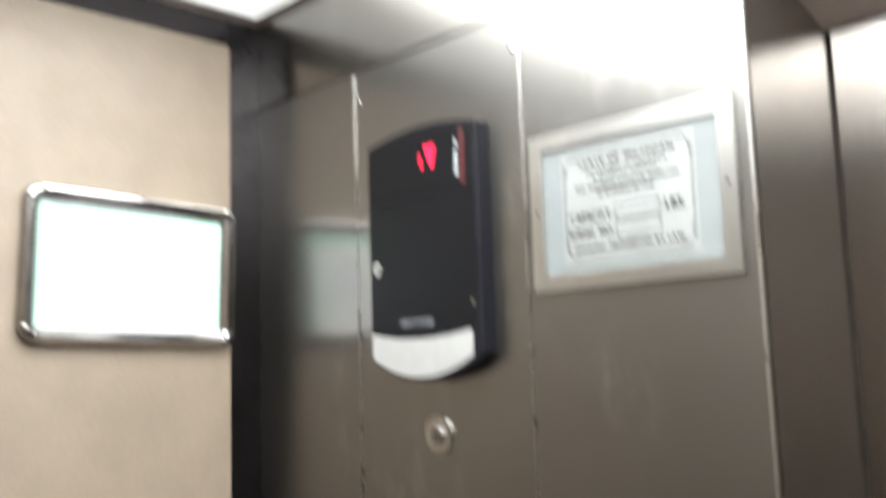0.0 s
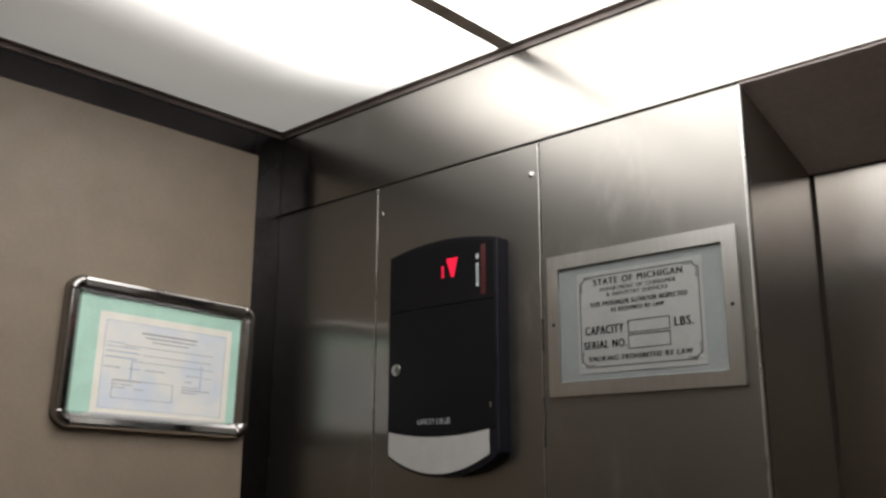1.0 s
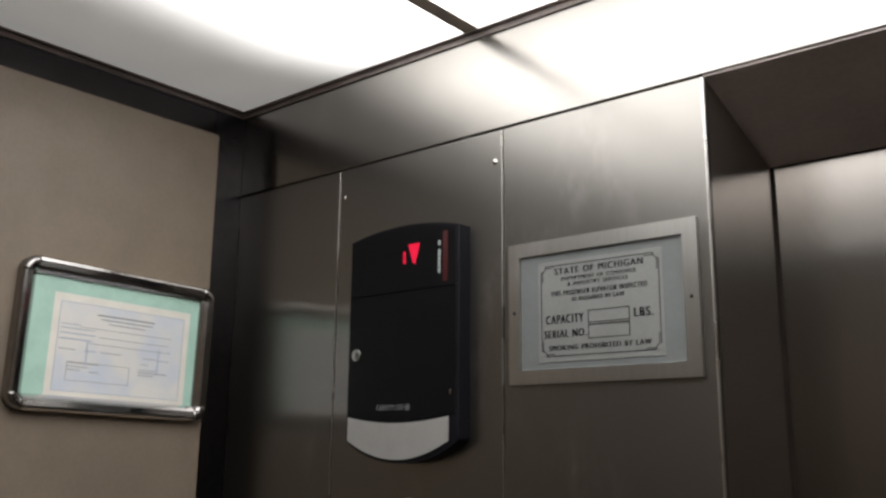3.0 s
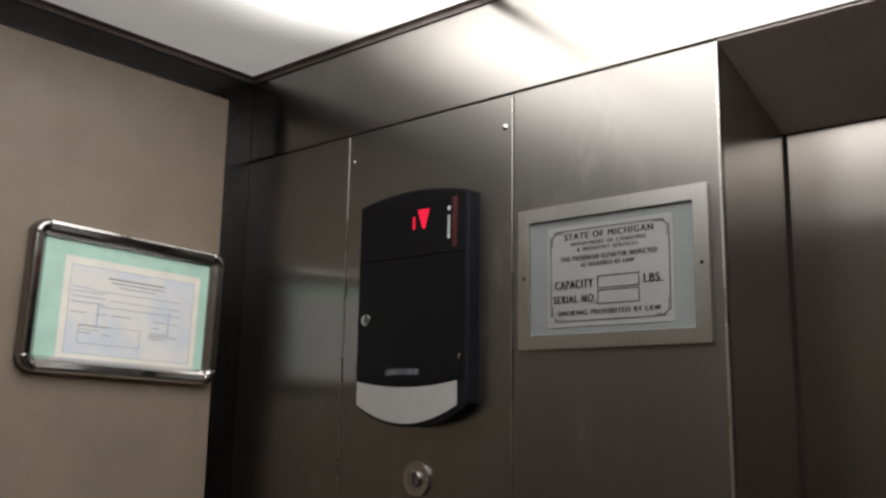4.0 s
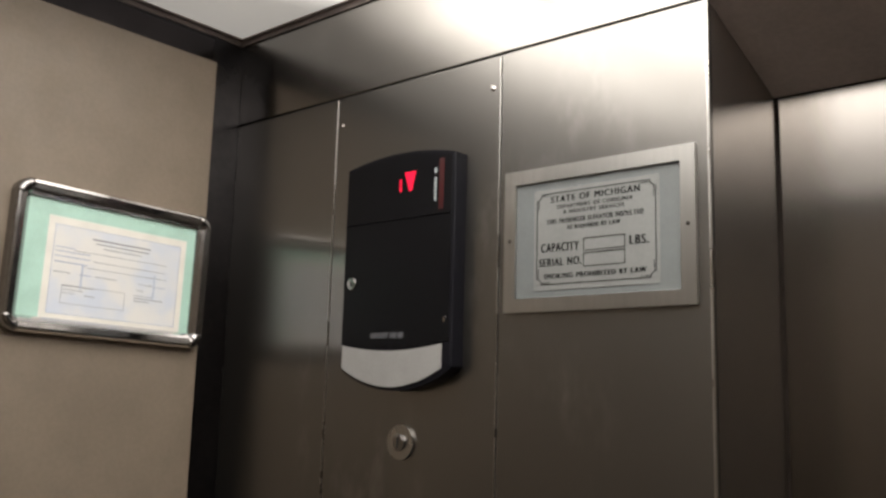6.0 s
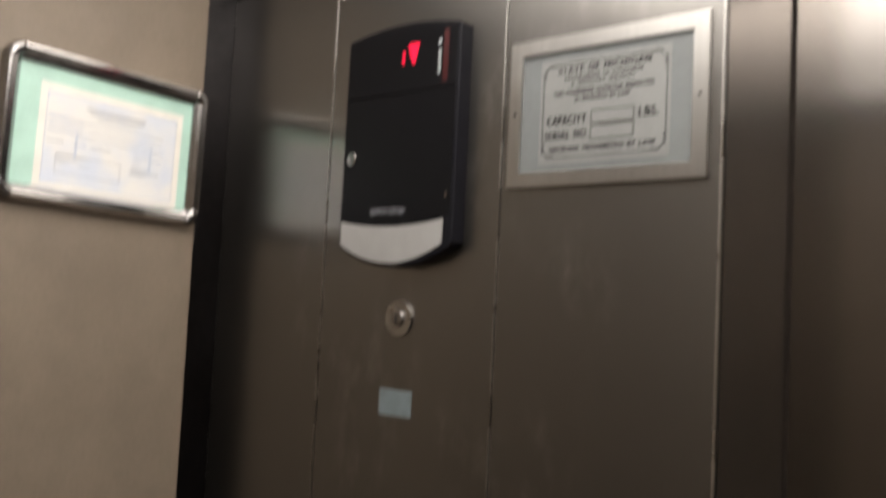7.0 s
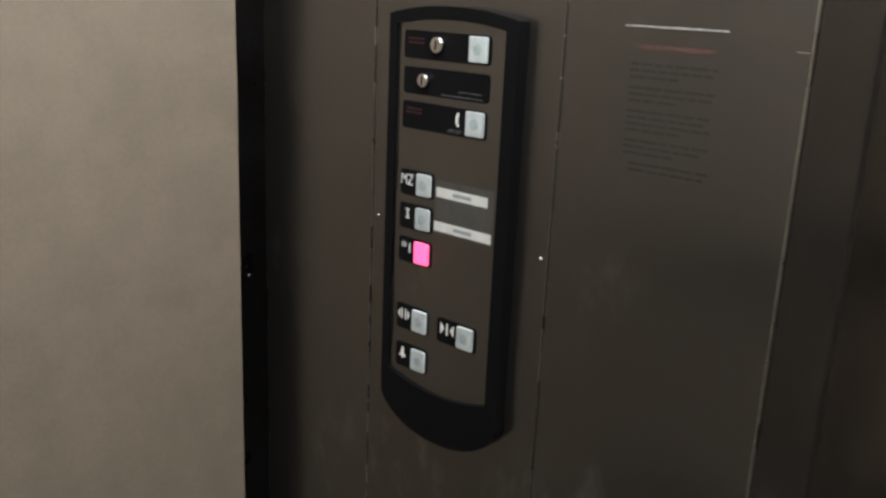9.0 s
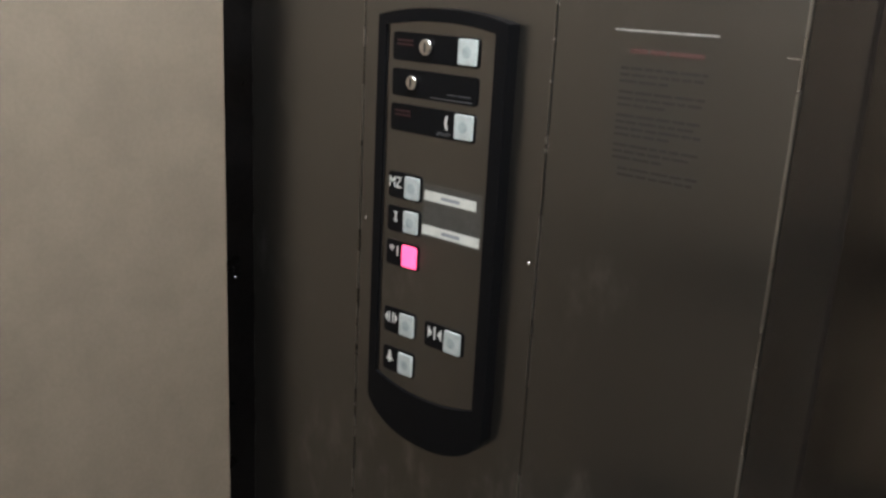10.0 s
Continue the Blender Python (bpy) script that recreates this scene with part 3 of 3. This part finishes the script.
# ---------------------------------------------------------------- position indicator
def indicator():
    x0, x1, z0, z1 = 0.298, 0.494, 1.737, 2.010
    f = -0.042
    c = thing("position_indicator", ((x0 + x1) / 2, 0, z0 - 0.03), "black plastic floor indicator with a pale grey lower lip", "indicator")
    shape = arched(x0, x1, z0 + 0.003, z1, 0.012, 0.031, 2.0, 28, 0.8)
    part("housing", slab(shape, 0.0, f, "y", 0.004), PLASTIC, c)
    top = [(u, w) for u, w in arched(x0 + 0.004, x1 - 0.004, 1.932, z1 - 0.004, 0.012, 0.0)]
    part("display_window", slab(top, f, f - 0.0015, "y", 0.0008), PLASTIC_GLOSS, c, "glossy black display window")
    mid = [(u, w) for u, w in arched(x0 + 0.004, x1 - 0.004, 1.772, 1.930, 0.0, 0.008)]
    part("door_panel", slab(mid, f, f - 0.0013, "y", 0.0006), PLASTIC_GLOSS, c)
    n, half, m = 20, (0.479 - 0.303) / 2, (0.479 + 0.303) / 2
    us = [-1 + 2 * i / n for i in range(n + 1)]
    lip = [(m + half * u, 1.7680 - 0.008 * (1 - u * u)) for u in reversed(us)] + [(m + half * u, 1.7375 - 0.024 * (1 - u * u)) for u in us]
    part("lower_lip", slab(lip, f, f - 0.0018, "y", 0.0008), GREY_PLASTIC, c, "pale grey lower lip")
    g = f - 0.0017
    part("digit_segment", box(0.4000, 0.4036, g, f, 1.9685, 1.9755), LED, c, "glowing red digit")
    part("digit_segment", box(0.4000, 0.4036, g, f, 1.9765, 1.9845), LED, c, "glowing red digit")
    part("arrow", slab([(0.4085, 1.9935), (0.4285, 1.9935), (0.4215, 1.9675), (0.4175, 1.9675)], f, g), LED, c, "glowing red down arrow")
    part("stripe", box(0.4685, 0.4765, g, f, 1.9380, 2.0040), RED_STRIPE, c, "dark red stripe")
    for w0, w1 in ((1.9495, 1.9560), (1.9570, 1.9605), (1.9615, 1.9650), (1.9660, 1.9700), (1.9710, 1.9750), (1.9760, 1.9800), (1.9860, 1.9925)):
        part("maker_mark", box(0.4605, 0.4645, g, f, w0, w1), BUTTON_MID, c)
    lock = part("lock", disc(0.3175, 1.851, 0.0085, f, f - 0.004, 0.001), CHROME_DARK, c, "dull chrome key lock", True)
    part("keyhole", box(0.3165, 0.3185, f - 0.0045, f - 0.0035, 1.8470, 1.8550), GAP, lock)
    part("latch", box(0.4805, 0.4840, f - 0.002, f, 1.7940, 1.8010, 0.0006, 1), CHROME_DARK, c)
    lettering("lettering", "CAPACITY 2100 LBS", 0.357, 0.415, 1.7765, 1.7835, f - 0.0014, GREY_INK, c, 0.0)
    return c


seat(indicator(), (1.203, -0.924, 1.726), 1.0211)


# ---------------------------------------------------------------- key switch and sticker
def key_switch(cx, cz):
    k = thing("key_switch", (cx, 0, cz), "round chrome key switch set in the steel panel", "switch")
    n = 32
    circ = lambda r: [(cx + r * math.cos(2 * math.pi * i / n), cz + r * math.sin(2 * math.pi * i / n)) for i in range(n)]
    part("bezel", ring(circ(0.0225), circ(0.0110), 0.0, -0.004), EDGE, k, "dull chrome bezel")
    part("core", disc(cx, cz, 0.0108, 0.0, -0.008, 0.0012), CHROME_DARK, k, "dark metal key core", True)
    part("keyhole", box(cx - 0.0018, cx + 0.0018, -0.0086, -0.0075, cz - 0.0065, cz + 0.0065), GAP, k)
    return k


key_switch(0.379, 1.642)
sticker = thing("sticker", (0.3775, 0, 1.516), "small faded blue-grey sticker on the steel panel", "sticker")
part("sheet", box(0.3490, 0.4060, -0.0004, 0.0, 1.5155, 1.5495), LABEL_BLUE, sticker)


# ---------------------------------------------------------------- car operating panel
def cop():
    x0, x1, z0, z1 = 0.287, 0.493, 0.838, 1.357
    f = -0.034
    c = thing("control_panel", ((x0 + x1) / 2, 0, 0.8), "black framed lift control panel with frosted square buttons", "control panel")
    outer = arched(x0, x1, z0 + 0.004, z1, 0.012, 0.048, 2.2, 32, 0.68)
    inner = arched(x0 + 0.0135, x1 - 0.0180, 0.879, 1.345, 0.008, 0.015, 2.2, 32)
    part("backplate", slab(arched(x0 + 0.002, x1 - 0.002, z0 + 0.004, z1 - 0.002, 0.010, 0.044, 2.2, 32, 0.68), 0.0, -0.024), PLASTIC, c)
    fr = ring(outer, inner, 0.0, f)
    bmesh.ops.bevel(fr, geom=[e for e in fr.edges if all(v.co.y < f + 0.001 for v in e.verts) and abs(e.calc_face_angle(0)) > 0.6], offset=0.004, segments=3, affect="EDGES", profile=0.6)
    part("surround", fr, PLASTIC_GLOSS, c, "glossy black plastic surround")
    p = f + 0.004
    part("faceplate", slab(arched(x0 + 0.010, x1 - 0.013, 0.876, 1.348, 0.008, 0.015, 2.2), -0.0235, p), STEEL, c, "brushed steel faceplate")

    def tile(a, b, lo, hi, label=""):
        return part("tile", slab(rounded(a, b, lo, hi, 0.005, 4), p, p - 0.0016, "y", 0.000478), PLASTIC_GLOSS, c, label)

    def button(t, a, b, lo, hi, lit=False):
        k = part("button", slab(rounded(a, b, lo, hi, 0.0022, 3), p - 0.0016, p - 0.0052, "y", 0.0012), LIT if lit else BUTTON, t,
                 "glowing pink-red button" if lit else "frosted white button")
        if not lit:
            cx, cz = (a + b) / 2, (lo + hi) / 2
            part("lens", disc(cx, cz, 0.0070, p - 0.0051, p - 0.0055, 0.0002, 18), BUTTON_MID, c)
        return k

    def lock(t, cx, cz, r):
        part("key_lock", disc(cx, cz, r, p - 0.0015, p - 0.0075, 0.002), CHROME, t, "chrome key lock", True)
        part("keyhole", box(cx - 0.0014, cx + 0.0014, p - 0.0080, p - 0.0070, cz - 0.0055, cz + 0.0055), GAP, c)
    m = p - 0.0021
    s1 = tile(0.3115, 0.4520, 1.3035, 1.3385)
    button(s1, 0.4210, 0.4485, 1.3065, 1.3365)
    lock(s1, 0.3700, 1.3225, 0.0100)
    s2 = tile(0.3120, 0.4525, 1.2595, 1.2940)
    lock(s2, 0.3490, 1.2780, 0.0088)
    s3 = tile(0.3115, 0.4510, 1.2155, 1.2505)
    button(s3, 0.4210, 0.4485, 1.2185, 1.2485)
    # receiver symbol
    arc = [(0.4105 - 0.0075 * math.cos(radians(a)), 1.2355 + 0.0100 * math.sin(radians(a))) for a in range(-60, 61, 12)]
    arc += [(0.4105 - 0.0040 * math.cos(radians(a)), 1.2355 + 0.0080 * math.sin(radians(a))) for a in range(60, -61, -12)]
    part("symbol", slab(arc, p - 0.0015, m), WHITE_INK, s3)
    for a, b, w in ((0.392, 0.400, 1.2215), (0.402, 0.414, 1.2215), (0.390, 0.396, 1.2190), (0.399, 0.411, 1.2190)):
        part("text_line", box(a, b, m, p - 0.0015, w, w + 0.0012), DIM_INK, s3)
    for t, w in ((s1, 1.3270), (s1, 1.3220), (s3, 1.2400), (s3, 1.2350)):
        part("text_line", box(0.319, 0.346, m, p - 0.0015, w, w + 0.0026), RED_DULL, t)
    for a, b, w in ((0.405, 0.418, 1.2685), (0.420, 0.442, 1.2685), (0.378, 0.445, 1.2625)):
        part("text_line", box(a, b, m, p - 0.0015, w, w + 0.0011), DIM_INK, s2)
    for z, words, u0, u1, lit in ((1.1280, "MZ", 0.3142, 0.3355, False), (1.0830, "I", 0.3240, 0.3300, False), (1.0370, "*1", 0.3180, 0.3340, True)):
        t = tile(0.3120, 0.3705, z, z + 0.0345)
        button(t, 0.3430, 0.3670, z + 0.0030, z + 0.0315, lit)
        if words == "I":
            for a, b, lo, hi in ((0.3257, 0.3284, 0.0140, 0.0270), (0.3235, 0.3306, 0.0255, 0.0270), (0.3235, 0.3306, 0.0140, 0.0155)):
                part("lettering", box(a, b, m - (0.0001 if a > 0.325 else 0), p - 0.0015, z + lo, z + hi), WHITE_INK, t)
            continue
        lettering("lettering", words, u0, u1, z + 0.0140, z + 0.0280, m, WHITE_INK, t, 0.00012)
    t = tile(0.3120, 0.3700, 0.9420, 0.9775)
    button(t, 0.3430, 0.3680, 0.9445, 0.9745)
    cz = 0.9630
    for pts in ([(0.3145, cz), (0.3190, cz + 0.0065), (0.3190, cz - 0.0065)], [(0.3370, cz), (0.3325, cz - 0.0065), (0.3325, cz + 0.0065)]):
        part("symbol", slab(pts, p - 0.0015, m), WHITE_INK, t)
    for u in (0.3215, 0.3280):
        part("symbol", box(u, u + 0.0018, m, p - 0.0015, cz - 0.0075, cz + 0.0075), WHITE_INK, t)
    t = tile(0.3865, 0.4525, 0.9420, 0.9760)
    button(t, 0.4225, 0.4490, 0.9440, 0.9735)
    cz = 0.9625
    for pts in ([(0.4000, cz), (0.3930, cz - 0.0080), (0.3930, cz + 0.0080)], [(0.4090, cz), (0.4160, cz + 0.0080), (0.4160, cz - 0.0080)]):
        part("symbol", slab(pts, p - 0.0015, m), WHITE_INK, t)
    part("symbol", box(0.4030, 0.4056, m, p - 0.0015, cz - 0.0085, cz + 0.0085), WHITE_INK, t)
    t = tile(0.3125, 0.3705, 0.8865, 0.9215)
    button(t, 0.3435, 0.3680, 0.8890, 0.9185)
    part("symbol", slab([(0.3190, 0.9015), (0.3320, 0.9015), (0.3290, 0.9060), (0.3268, 0.9155), (0.3243, 0.9155), (0.3220, 0.9060)], p - 0.0015, m), WHITE_INK, t)
    part("symbol", disc(0.3255, 0.8998, 0.0013, p - 0.0015, m, 0, 10), WHITE_INK, t)
    # stuck-on label tapes
    part("tape_residue", box(0.3735, 0.4680, p - 0.0002, p, 1.0870, 1.1560), FILM, c, "old clear tape residue")
    for a, b, w in ((0.3750, 0.4590, 1.1345), (0.3730, 0.4670, 1.0900)):
        t = part("label_tape", box(a, b, p - 0.0006, p - 0.0002, w, w + 0.0125), TAPE, c, "white label tape with illegible print")
        part("text_line", box((a + b) / 2 - 0.014, (a + b) / 2 + 0.016, p - 0.0008, p - 0.0006, w + 0.0040, w + 0.0085), GREY_INK, t)
    return c


seat(cop(), (1.128, -0.865, 1.388), 1.0165)


# ---------------------------------------------------------------- worn notice on the right-hand steel panel
notice = thing("notice", (0.668, 0, 1.19), "worn transparent notice with faded print on the steel panel", "notice")
part("tape_strip", box(0.6095, 0.7265, -0.0005, 0.0, 1.3584, 1.3604), STRIP, notice, "white tape strip")
for a, b in ((0.629, 0.650), (0.653, 0.672), (0.675, 0.714)):
    part("title_line", box(a, b, -0.0003, 0.0, 1.3360, 1.3410), RED_INK, notice, "faded red title")
rng = random.Random(4)
z = 1.3190
for i in range(15):
    if i in (3, 6, 10, 13):
        z -= 0.0045
    right = 0.722 - (0.035 if i in (2, 5, 9, 12) else 0.0) - rng.uniform(0, 0.008)
    x = 0.620 + (0.008 if i > 12 else 0)
    while x < right - 0.006:
        e = min(right, x + rng.uniform(0.008, 0.024))
        part("text_line", box(x, e, -0.0003, 0.0, z, z + 0.0028), FADED_INK, notice)
        x = e + 0.0022
    z -= 0.0068
